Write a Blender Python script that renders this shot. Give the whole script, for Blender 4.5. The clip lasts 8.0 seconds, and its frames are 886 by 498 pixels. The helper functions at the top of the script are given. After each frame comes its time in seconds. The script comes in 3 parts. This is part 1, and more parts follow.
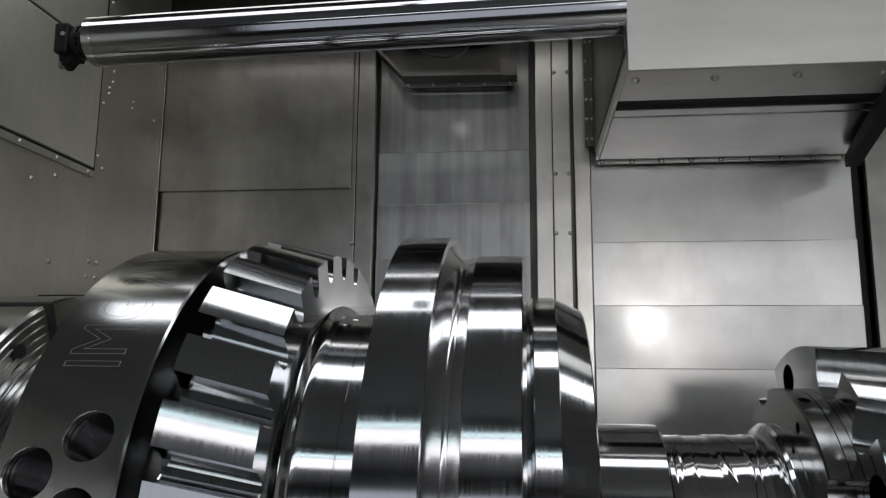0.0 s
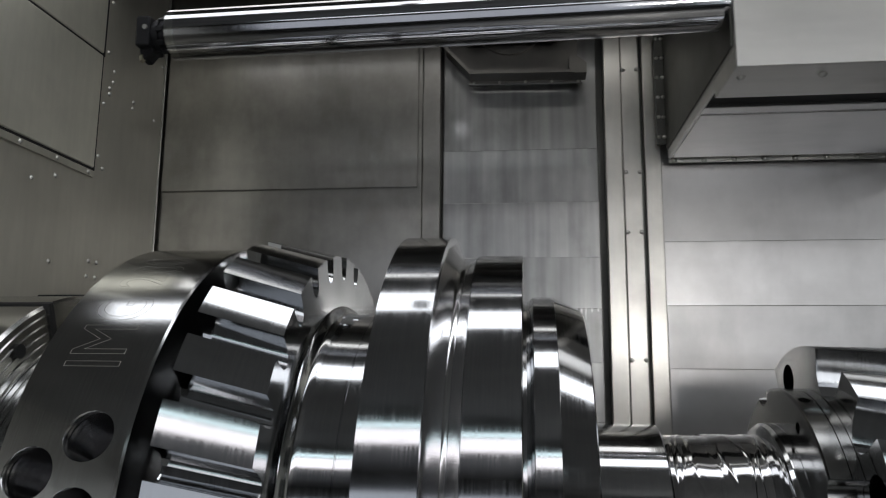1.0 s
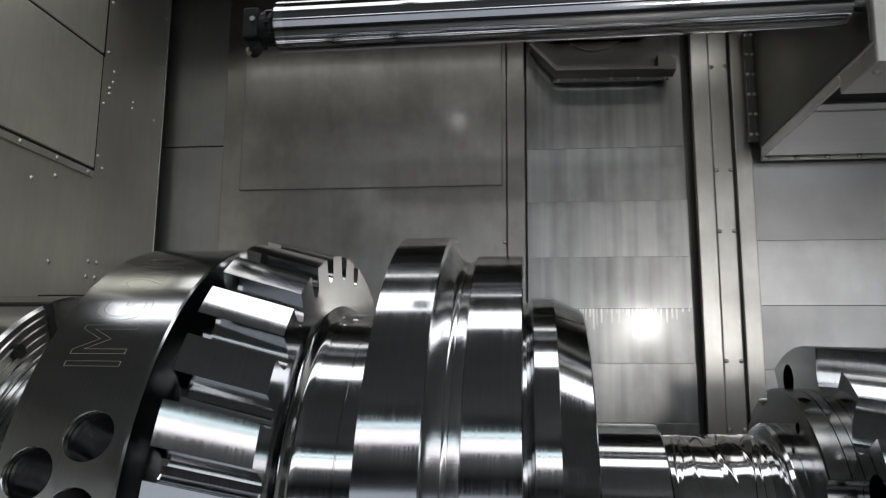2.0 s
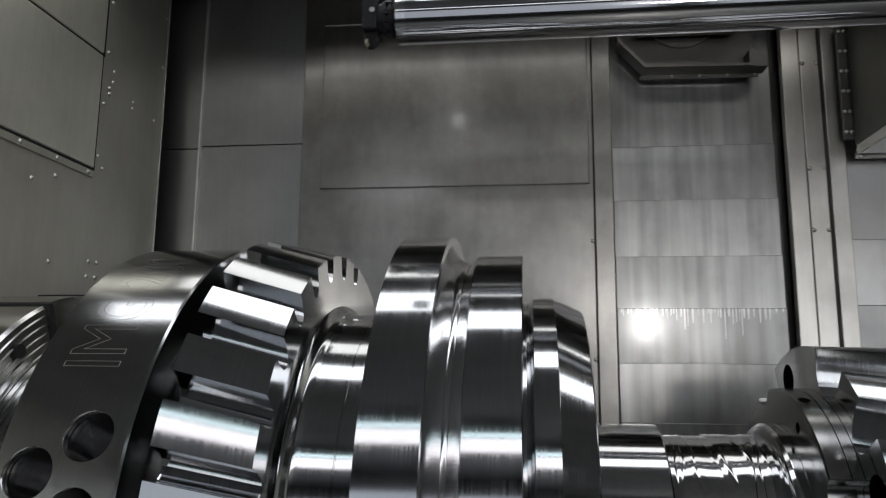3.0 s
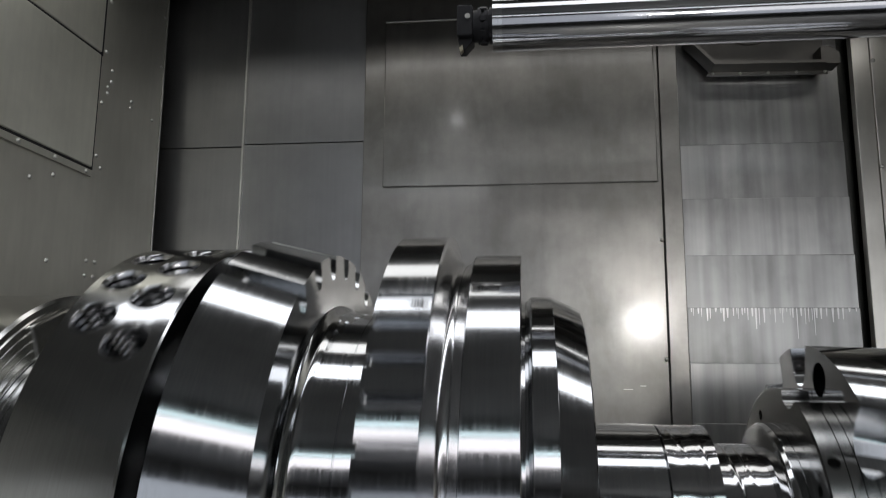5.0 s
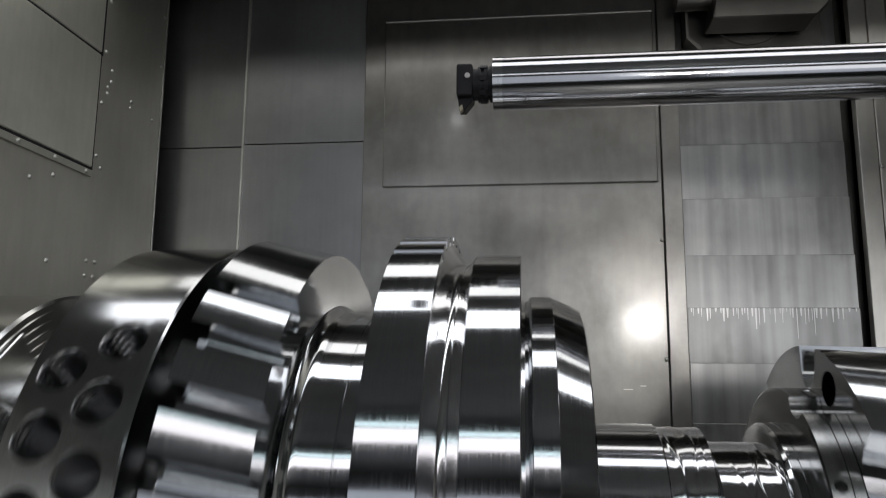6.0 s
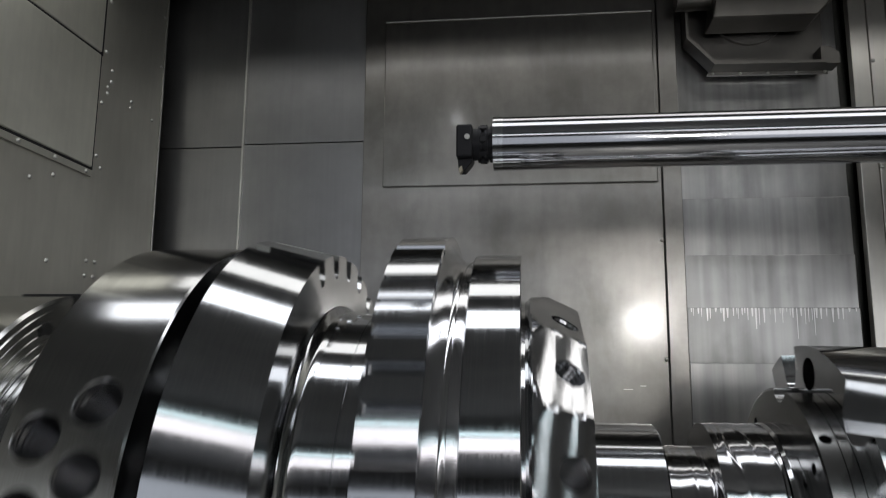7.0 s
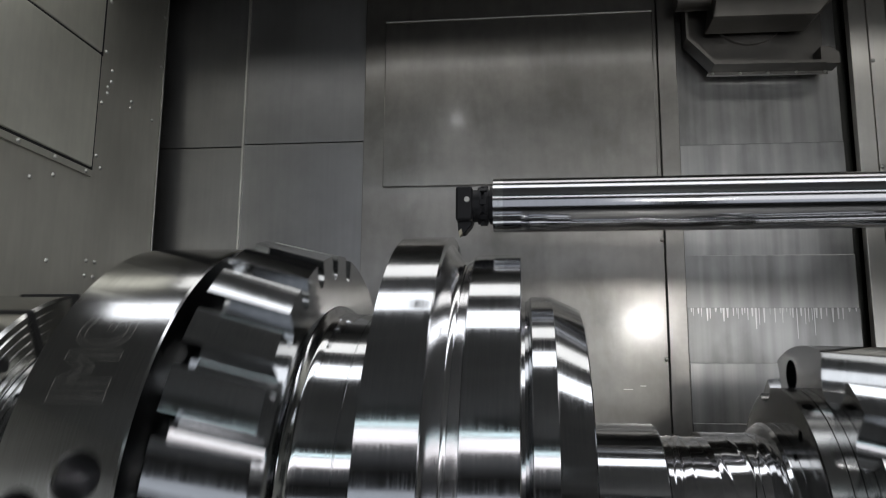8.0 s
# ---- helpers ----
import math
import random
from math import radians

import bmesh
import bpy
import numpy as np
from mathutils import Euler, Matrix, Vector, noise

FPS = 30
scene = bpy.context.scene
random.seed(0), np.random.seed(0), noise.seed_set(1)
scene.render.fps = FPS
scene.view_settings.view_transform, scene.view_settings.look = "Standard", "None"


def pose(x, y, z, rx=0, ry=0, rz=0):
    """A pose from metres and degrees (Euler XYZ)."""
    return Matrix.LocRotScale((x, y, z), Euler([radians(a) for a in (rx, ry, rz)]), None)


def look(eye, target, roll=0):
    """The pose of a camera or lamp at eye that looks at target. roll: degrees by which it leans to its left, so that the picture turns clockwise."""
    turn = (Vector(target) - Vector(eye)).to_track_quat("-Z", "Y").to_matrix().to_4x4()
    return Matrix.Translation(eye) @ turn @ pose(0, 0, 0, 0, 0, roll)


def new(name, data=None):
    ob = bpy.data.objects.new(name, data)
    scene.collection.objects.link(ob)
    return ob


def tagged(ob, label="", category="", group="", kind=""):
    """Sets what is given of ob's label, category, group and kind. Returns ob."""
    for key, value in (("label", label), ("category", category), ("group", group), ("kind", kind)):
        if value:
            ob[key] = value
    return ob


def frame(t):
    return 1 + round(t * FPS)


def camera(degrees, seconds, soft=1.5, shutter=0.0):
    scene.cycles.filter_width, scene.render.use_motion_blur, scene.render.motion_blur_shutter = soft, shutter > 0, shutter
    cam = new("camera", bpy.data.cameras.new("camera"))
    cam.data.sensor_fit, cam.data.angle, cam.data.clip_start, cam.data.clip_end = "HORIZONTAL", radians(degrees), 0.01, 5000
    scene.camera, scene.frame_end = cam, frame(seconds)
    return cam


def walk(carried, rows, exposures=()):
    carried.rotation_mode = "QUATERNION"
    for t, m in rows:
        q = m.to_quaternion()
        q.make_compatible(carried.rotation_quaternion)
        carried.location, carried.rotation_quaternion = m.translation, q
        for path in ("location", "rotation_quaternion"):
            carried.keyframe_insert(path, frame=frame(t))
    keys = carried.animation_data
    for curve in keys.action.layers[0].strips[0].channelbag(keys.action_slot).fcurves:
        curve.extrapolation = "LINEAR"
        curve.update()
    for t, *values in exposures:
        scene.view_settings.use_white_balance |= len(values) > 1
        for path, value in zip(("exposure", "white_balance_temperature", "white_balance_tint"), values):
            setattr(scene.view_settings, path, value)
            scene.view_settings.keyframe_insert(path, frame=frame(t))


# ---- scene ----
# Plan unit: one unit is the distance from the camera to the spindle axis, 1.3 m.
S = 1.3
EYE_Z = 1.41
AXIS_Y, AXIS_Z = 1.0, -0.2015


def at(x, y, z):
    """Metres from plan units, measured from the camera."""
    return Vector((x * S, y * S, EYE_Z + z * S))


# ---- camera ----
cam = camera(61.98, 8.0, soft=1.1, shutter=0.5)


def aim(pitch, yaw, roll):
    p, y = radians(pitch), radians(yaw)
    eye = Vector((0, 0, EYE_Z))
    return look(eye, eye + Vector((-math.sin(y) * math.cos(p), math.cos(y) * math.cos(p), math.sin(p))), roll)


walk(cam, [(0.0, aim(9.245, 6.687, 0.498)), (3.6, aim(9.245, 6.687, 0.498)),
           (3.85, aim(9.204, 6.556, 0.498)), (8.0, aim(9.204, 6.556, 0.498))])

# ---- world and exposure ----
world = bpy.data.worlds.new("dim_hall")
scene.world = world
world.use_nodes = True
world.node_tree.nodes["Background"].inputs[0].default_value = (0.75, 0.85, 1.0, 1)
world.node_tree.nodes["Background"].inputs[1].default_value = 0.25
scene.view_settings.exposure = 0.2


# ---- materials ----
def node_material(name):
    m = bpy.data.materials.new(name)
    m.use_nodes = True
    return m, m.node_tree.nodes, m.node_tree.links, m.node_tree.nodes["Principled BSDF"]


def metal(name, colour, rough, grain=(1, 1, 1), grain_scale=60.0, bump=0.02, stain=0.25, rough_var=0.12, metallic=1.0,
          stain_scale=2.5, coat=0.0, smear=0.0, piece_var=0.0, grain_var=0.03, detail=2, rough_grain=0.0):
    """Steel with grain stretched by its scale, and cloudy stains in colour and gloss."""
    m, n, l, b = node_material(name)
    tc = n.new("ShaderNodeTexCoord")
    mp = n.new("ShaderNodeMapping")
    mp.inputs["Scale"].default_value = grain
    place = tc.outputs["Object"]
    if piece_var:
        info = n.new("ShaderNodeObjectInfo")
        shift = n.new("ShaderNodeVectorMath")
        shift.operation = "MULTIPLY_ADD"
        l.new(info.outputs["Random"], shift.inputs[0])
        shift.inputs[1].default_value = (23.0, 7.0, 41.0)
        l.new(place, shift.inputs[2])
        place = shift.outputs[0]
    l.new(place, mp.inputs[0])
    fine = n.new("ShaderNodeTexNoise")
    fine.inputs["Scale"].default_value = grain_scale
    fine.inputs["Detail"].default_value = detail
    l.new(mp.outputs[0], fine.inputs["Vector"])
    big = n.new("ShaderNodeTexNoise")
    big.inputs["Scale"].default_value = stain_scale
    big.inputs["Detail"].default_value = 5
    big.inputs["Roughness"].default_value = 0.6
    l.new(place, big.inputs["Vector"])
    ramp = n.new("ShaderNodeMapRange")
    ramp.interpolation_type = "SMOOTHSTEP"
    ramp.inputs[1].default_value, ramp.inputs[2].default_value = 0.22, 0.78
    ramp.inputs[3].default_value, ramp.inputs[4].default_value = 1.0 - stain, 1.0 + stain * 0.3
    l.new(big.outputs["Fac"], ramp.inputs[0])
    fr = n.new("ShaderNodeMapRange")
    fr.inputs[1].default_value, fr.inputs[2].default_value = 0.3, 0.7
    fr.inputs[3].default_value, fr.inputs[4].default_value = 1 - grain_var, 1 + grain_var
    l.new(fine.outputs["Fac"], fr.inputs[0])
    mul = n.new("ShaderNodeMath")
    mul.operation = "MULTIPLY"
    l.new(ramp.outputs[0], mul.inputs[0])
    l.new(fr.outputs[0], mul.inputs[1])
    tone = mul.outputs[0]
    if piece_var:
        pv = n.new("ShaderNodeMapRange")
        pv.inputs[3].default_value, pv.inputs[4].default_value = 1 - piece_var, 1 + piece_var
        l.new(info.outputs["Random"], pv.inputs[0])
        by = n.new("ShaderNodeMath")
        by.operation = "MULTIPLY"
        l.new(tone, by.inputs[0])
        l.new(pv.outputs[0], by.inputs[1])
        tone = by.outputs[0]
    if smear:
        # wiped and dripped oil film: patches drawn out downwards
        sm = n.new("ShaderNodeMapping")
        sm.inputs["Scale"].default_value = (1.0, 1.0, 0.42)
        l.new(place, sm.inputs[0])
        film = n.new("ShaderNodeTexNoise")
        film.inputs["Scale"].default_value, film.inputs["Detail"].default_value = 9.0, 6
        film.inputs["Roughness"].default_value, film.inputs["Distortion"].default_value = 0.55, 0.25
        l.new(sm.outputs[0], film.inputs["Vector"])
        fm = n.new("ShaderNodeMapRange")
        fm.interpolation_type = "SMOOTHSTEP"
        fm.inputs[1].default_value, fm.inputs[2].default_value = 0.44, 0.72
        fm.inputs[3].default_value, fm.inputs[4].default_value = 1.0, 1.0 - smear
        l.new(film.outputs["Fac"], fm.inputs[0])
        by = n.new("ShaderNodeMath")
        by.operation = "MULTIPLY"
        l.new(tone, by.inputs[0])
        l.new(fm.outputs[0], by.inputs[1])
        tone = by.outputs[0]
    mix = n.new("ShaderNodeMix")
    mix.data_type, mix.blend_type = "RGBA", "MULTIPLY"
    mix.inputs[0].default_value = 1.0
    mix.inputs[6].default_value = (*colour, 1)
    l.new(tone, mix.inputs[7])
    l.new(mix.outputs[2], b.inputs["Base Color"])
    rr = n.new("ShaderNodeMapRange")
    rr.interpolation_type = "SMOOTHSTEP"
    rr.inputs[1].default_value, rr.inputs[2].default_value = 0.22, 0.78
    rr.inputs[3].default_value, rr.inputs[4].default_value = rough + rough_var, max(0.02, rough - rough_var * 0.5)
    l.new(big.outputs["Fac"], rr.inputs[0])
    if rough_grain:
        rg = n.new("ShaderNodeMapRange")
        rg.inputs[1].default_value, rg.inputs[2].default_value = 0.35, 0.65
        rg.inputs[3].default_value, rg.inputs[4].default_value = -rough_grain, rough_grain
        l.new(fine.outputs["Fac"], rg.inputs[0])
        add = n.new("ShaderNodeMath")
        add.operation, add.use_clamp = "ADD", True
        l.new(rr.outputs[0], add.inputs[0])
        l.new(rg.outputs[0], add.inputs[1])
        l.new(add.outputs[0], b.inputs["Roughness"])
    else:
        l.new(rr.outputs[0], b.inputs["Roughness"])
    b.inputs["Metallic"].default_value = metallic
    if coat:
        b.inputs["Coat Weight"].default_value, b.inputs["Coat Roughness"].default_value = coat, 0.12
    bp = n.new("ShaderNodeBump")
    bp.inputs["Strength"].default_value = bump
    bp.inputs["Distance"].default_value = 0.002
    l.new(fine.outputs["Fac"], bp.inputs["Height"])
    l.new(bp.outputs[0], b.inputs["Normal"])
    return m


def glow(name, colour, strength):
    m, n, l, b = node_material(name)
    b.inputs["Base Color"].default_value = (0.8, 0.8, 0.8, 1)
    b.inputs["Emission Color"].default_value = (*colour, 1)
    b.inputs["Emission Strength"].default_value = strength
    return m


WALL_SHEET = metal("olive_stainless_sheet", (0.65, 0.637, 0.566), 0.42, grain=(4, 4, 0.5), grain_scale=14, bump=0.004, stain=0.2, rough_var=0.06, metallic=0.8, stain_scale=2.0)
WALL_PANEL = metal("pale_olive_sheet", (0.86, 0.85, 0.75), 0.38, grain=(4, 4, 0.5), grain_scale=14, bump=0.004, stain=0.2, rough_var=0.08, metallic=0.75, stain_scale=2.5)
SHEET = metal("brushed_stainless_sheet", (0.41, 0.393, 0.365), 0.318, grain=(4, 4, 0.5), grain_scale=14, bump=0.004, stain=0.34, rough_var=0.05, stain_scale=4.5, coat=1.0, smear=0.2)
SHEET_DARK = metal("dark_sheet", (0.17, 0.168, 0.155), 0.42, grain=(0.6, 10, 10), grain_scale=12, bump=0.006, stain=0.2)
SLAT = metal("streaked_cover_sheet", (0.42, 0.417, 0.407), 0.318, grain=(9, 9, 0.3), grain_scale=4, bump=0.006, stain=0.28, rough_var=0.05, grain_var=0.19, coat=1.0, smear=0.25, piece_var=0.16)
SLAT_CLEAN = metal("clean_cover_sheet", (0.62, 0.61, 0.60), 0.318, grain=(0.6, 3, 3), grain_scale=6, bump=0.004, stain=0.24, rough_var=0.05, stain_scale=3.0, coat=1.0, smear=0.12, piece_var=0.08)
STRIP = metal("pale_strip_sheet", (0.82, 0.795, 0.74), 0.325, grain=(4, 4, 0.5), grain_scale=14, bump=0.004, stain=0.25, rough_var=0.06, stain_scale=4.0)
SLAT_DARK = metal("dark_cover_sheet", (0.42, 0.42, 0.42), 0.36, grain=(14, 14, 0.5), grain_scale=6, bump=0.006, stain=0.25)
STEEL = metal("turned_steel", (0.64, 0.65, 0.665), 0.09, grain=(90, 2.5, 2.5), grain_scale=6, bump=0.009, stain=0.10, rough_var=0.03, rough_grain=0.026, grain_var=0.045)
STEEL_FINE = metal("fine_turned_steel", (0.66, 0.665, 0.67), 0.13, grain=(90, 2.5, 2.5), grain_scale=6, bump=0.01, stain=0.1, rough_var=0.02, grain_var=0.06)
# Darker base than the other steel: dark reflections on flange and groove, in colour.
STEEL_SHADED = metal("shaded_steel", (0.34, 0.34, 0.335), 0.2, grain=(3, 3, 3), grain_scale=30, bump=0.01, stain=0.12, rough_var=0.06)
FLAT_STEEL = metal("ground_flat_steel", (0.78, 0.78, 0.79), 0.12, grain=(6, 1, 1), grain_scale=8, bump=0.25, stain=0.1)
STEEL_MILLED = metal("milled_steel", (0.64, 0.65, 0.66), 0.095, grain=(60, 4, 4), grain_scale=6, bump=0.010, stain=0.12, rough_var=0.03, rough_grain=0.02, grain_var=0.05)
BORE = metal("oily_threaded_bore", (0.60, 0.60, 0.61), 0.13, grain_scale=40, bump=0.02, rough_var=0.05)
# Paler base than the other steel: the groove's bright lamp reflection, put into colour.
GROOVE = metal("brightened_groove_steel", (0.84, 0.84, 0.85), 0.11, grain=(4, 4, 4), grain_scale=10, bump=0.03, stain=0.1, rough_var=0.04)
STEEL_WAVY = metal("rippled_steel", (0.62, 0.62, 0.63), 0.09, grain=(4, 4, 4), grain_scale=10, bump=0.03, stain=0.1, rough_var=0.04)
CHROME = metal("ground_bar_steel", (0.52, 0.52, 0.54), 0.09, grain=(60, 3, 3), grain_scale=10, bump=0.03, stain=0.08, rough_var=0.03)
CHUCK_STEEL = metal("ground_chuck_steel", (0.70, 0.70, 0.68), 0.18, grain=(8, 8, 8), grain_scale=20, bump=0.02, stain=0.15, rough_var=0.06)
BLACK = metal("blackened_tool_steel", (0.03, 0.03, 0.033), 0.45, grain_scale=80, bump=0.1, stain=0.3, metallic=0.6)
CARBIDE = metal("carbide_insert", (0.6, 0.55, 0.42), 0.38, grain_scale=80, rough_var=0.06)
RIVET = metal("rivet_steel", (0.75, 0.74, 0.70), 0.42, grain_scale=60, rough_var=0.06)
GAP = metal("dark_gap", (0.035, 0.035, 0.035), 0.6, grain_scale=40, bump=0.05, metallic=0.3)
HOUSING_BASE = metal("housing_base_sheet", (0.90, 0.885, 0.86), 0.2, grain=(0.8, 4, 4), grain_scale=10, bump=0.006, stain=0.15, rough_var=0.05)
HOUSING = metal("housing_sheet", (0.88, 0.86, 0.82), 0.36, grain=(0.8, 4, 4), grain_scale=10, bump=0.008, stain=0.12, metallic=0.9)
ENCLOSURE = metal("grey_enclosure_paint", (0.10, 0.10, 0.10), 0.5, grain_scale=40, bump=0.1, metallic=0.2)
TRAY = metal("stained_tray_sheet", (0.21, 0.20, 0.185), 0.38, grain_scale=12, bump=0.01, stain=0.4)
ROOF = metal("pale_roof_sheet", (0.27, 0.27, 0.265), 0.5, grain_scale=30, bump=0.02, stain=0.2, metallic=0.4)
FLOOR = metal("pale_floor_sheet", (0.50, 0.49, 0.46), 0.4, grain_scale=20, bump=0.01, stain=0.35)
LAMP = glow("lamp_diffuser", (0.94, 0.96, 1.0), 1.95)
LAMP_REAR = glow("rear_lamp_diffuser", (1.0, 0.99, 0.97), 1.3)
LAMP_FRONT = glow("front_lamp_diffuser", (1.0, 0.95, 0.98), 1.5)
LAMP_COOL = glow("cool_lamp_diffuser", (0.72, 0.95, 1.0), 1.5)
SPOT_GLASS = glow("spot_lamp_glass", (1.0, 0.98, 0.955), 42)
LED = glow("led_glass", (0.95, 0.97, 1.0), 18)
# Glow of two unseen surfaces, added as general fill light.
FILL_PANEL = glow("fill_panel_glow", (0.97, 0.98, 1.0), 1.1)
HALL_FILL = glow("hall_fill", (0.85, 0.9, 1.0), 0.42)


# ---- mesh helpers ----
def part(name, bm, material, parent=None, label="", sharp=30):
    me = bpy.data.meshes.new(name)
    flat = bm.faces.layers.int.get("flat") is not None
    bmesh.ops.remove_doubles(bm, verts=bm.verts, dist=1e-6)
    bmesh.ops.recalc_face_normals(bm, faces=bm.faces)
    bm.to_mesh(me)
    bm.free()
    me.materials.append(material)
    me.shade_smooth()
    me.set_sharp_from_angle(angle=radians(3 if flat else sharp))
    ob = new(name, me)
    if parent:
        ob.parent = parent
    if label:
        ob["label"] = label
    return ob


def empty(name, place=(0, 0, 0)):
    ob = new(name)
    ob.location = place
    return ob


def box(bm, x0, x1, y0, y1, z0, z1, bevel=0.0):
    """A box between two corners, in metres, with rounded edges."""
    if bm.faces.layers.int.get("flat") is None:
        bm.faces.layers.int.new("flat")
    vs = [bm.verts.new((x, y, z)) for x in (x0, x1) for y in (y0, y1) for z in (z0, z1)]
    fs = [bm.faces.new([vs[i] for i in f]) for f in ((0, 1, 3, 2), (4, 6, 7, 5), (0, 4, 5, 1), (2, 3, 7, 6), (0, 2, 6, 4), (1, 5, 7, 3))]
    if bevel:
        edges = {e for f in fs for e in f.edges}
        bmesh.ops.bevel(bm, geom=list(edges), offset=bevel, segments=2, affect="EDGES", profile=0.5)
    return bm


def ubox(x0, x1, y0, y1, z0, z1, bevel=0.0, bm=None):
    """A box in plan units."""
    a, b = at(min(x0, x1), min(y0, y1), min(z0, z1)), at(max(x0, x1), max(y0, y1), max(z0, z1))
    return box(bm or bmesh.new(), a.x, b.x, a.y, b.y, a.z, b.z, bevel)


def turned(profile, seg=160, shape=None):
    """A solid of revolution about the x axis from (x, radius) pairs, in plan units; shape(x, r, angle) may change the radius."""
    bm = bmesh.new()
    rings = []
    for x, r in profile:
        ring = []
        for i in range(seg):
            a = math.tau * i / seg
            rr = shape(x, r, a) if shape else r
            ring.append(bm.verts.new((x * S, -rr * S * math.sin(a), rr * S * math.cos(a))))
        rings.append(ring)
    for p, q in zip(rings, rings[1:]):
        for i in range(seg):
            j = (i + 1) % seg
            bm.faces.new((p[i], p[j], q[j], q[i]))
    bm.faces.new(rings[0])
    bm.faces.new(rings[-1])
    return bm


def toothed(x0, x1, outline0, outline1, inner):
    """A rim between two closed outlines of (angle, radius), with faces down to the inner radius."""
    bm = bmesh.new()

    def ring(x, pts):
        return [bm.verts.new((x * S, -r * S * math.sin(a), r * S * math.cos(a))) for a, r in pts]

    o0, o1 = ring(x0, outline0), ring(x1, outline1)
    i0, i1 = ring(x0, [(a, inner) for a, r in outline0]), ring(x1, [(a, inner) for a, r in outline1])
    n = len(o0)
    for p, q in ((o0, o1), (o0, i0), (o1, i1), (i0, i1)):
        for i in range(n):
            j = (i + 1) % n
            try:
                bm.faces.new((p[i], p[j], q[j], q[i]))
            except ValueError:
                pass
    return bm


def slot_outline(radius, slots, depth, step=1.2, skew=0.0, straight=False):
    """An outline of (angle, radius): slots are (start, end) in degrees, cut to the depth, shared sampling for both ends."""
    pts, a = [], 0.0
    marks = sorted((s % 360, e % 360) for s, e in slots)
    for s, e in marks:
        n = max(1, int((s - a) / step))
        for i in range(n):
            pts.append((a + (s - a) * i / n, radius))
        w = e - s
        pts += [(s, radius), (s + w * 0.05, radius - depth * 0.6), (s + w * 0.16, radius - depth * 0.85), (s + w * 0.36, radius - depth),
                (s + w * 0.64, radius - depth), (s + w * 0.84, radius - depth * 0.85), (s + w * 0.95, radius - depth * 0.6)] if straight else [(s, radius), (s + w * 0.10, radius - depth * 0.35), (s + w * 0.02, radius - depth * 0.8), (s + w * 0.2, radius - depth),
                (s + w * 0.8, radius - depth), (s + w * 0.98, radius - depth * 0.8), (s + w * 0.90, radius - depth * 0.35)]
        a = e
        pts.append((e, radius))
        a = e + 0.01
    n = max(1, int((360 - a) / step))
    for i in range(n):
        pts.append((a + (360 - a) * i / n, radius))
    return [(radians(a + skew), r) for a, r in pts]


def disc_y(bm, x, y, z, r, depth, seg=20, dome=0.0):
    """A short cylinder facing the camera (towards -y), in metres."""
    front = [bm.verts.new((x + r * math.cos(math.tau * i / seg), y - depth, z + r * math.sin(math.tau * i / seg))) for i in range(seg)]
    back = [bm.verts.new((v.co.x, y, v.co.z)) for v in front]
    for i in range(seg):
        j = (i + 1) % seg
        bm.faces.new((front[i], front[j], back[j], back[i]))
    if dome:
        tip = bm.verts.new((x, y - depth - dome, z))
        for i in range(seg):
            bm.faces.new((front[i], front[(i + 1) % seg], tip))
    else:
        bm.faces.new(front)
    bm.faces.new(back)
    return bm


def tube_x(bm, x0, x1, y, z, r, seg=32, r1=None):
    r1 = r if r1 is None else r1
    a = [bm.verts.new((x0, y + r * math.cos(math.tau * i / seg), z + r * math.sin(math.tau * i / seg))) for i in range(seg)]
    b = [bm.verts.new((x1, y + r1 * math.cos(math.tau * i / seg), z + r1 * math.sin(math.tau * i / seg))) for i in range(seg)]
    for i in range(seg):
        j = (i + 1) % seg
        bm.faces.new((a[i], a[j], b[j], b[i]))
    bm.faces.new(a)
    bm.faces.new(b)
    return bm


def bored(ob, cutters, sharp=25):
    """Cuts the bmeshes out of the mesh of ob, for good."""
    for bm in cutters:
        me = bpy.data.meshes.new("cutter")
        bmesh.ops.recalc_face_normals(bm, faces=bm.faces)
        if bm.calc_volume(signed=True) < 0:
            bmesh.ops.reverse_faces(bm, faces=bm.faces)
        bm.to_mesh(me)
        bm.free()
        tool = new("cutter", me)
        tool.parent = ob.parent
        mod = ob.modifiers.new("cut", "BOOLEAN")
        mod.operation, mod.object, mod.solver = "DIFFERENCE", tool, "EXACT"
        bpy.context.view_layer.update()
        done = bpy.data.meshes.new_from_object(ob.evaluated_get(bpy.context.evaluated_depsgraph_get()))
        ob.modifiers.clear()
        ob.data = done
        bpy.data.objects.remove(tool)
    ob.data.shade_smooth()
    ob.data.set_sharp_from_angle(angle=radians(sharp))
    return ob


def thread(x, r, angle, tilt, radius, depth, seg=28, turns=14):
    """A drill with ribs like a thread along it."""
    bm = bmesh.new()
    rings = []
    for k in range(turns * 2 + 1):
        rr = radius * (1.0 if k % 2 else 0.93) * S
        rings.append([bm.verts.new((rr * math.cos(math.tau * i / seg), rr * math.sin(math.tau * i / seg), (k / (turns * 2) - 0.5) * depth * S)) for i in range(seg)])
    for p, q in zip(rings, rings[1:]):
        for i in range(seg):
            bm.faces.new((p[i], p[(i + 1) % seg], q[(i + 1) % seg], q[i]))
    bm.faces.new(rings[0])
    bm.faces.new(rings[-1])
    a = radians(angle)
    bm.transform(Matrix.Translation((x * S, -r * S * math.sin(a), r * S * math.cos(a))) @ Matrix.Rotation(a, 4, "X") @ Matrix.Rotation(radians(tilt), 4, "Y"))
    return bm


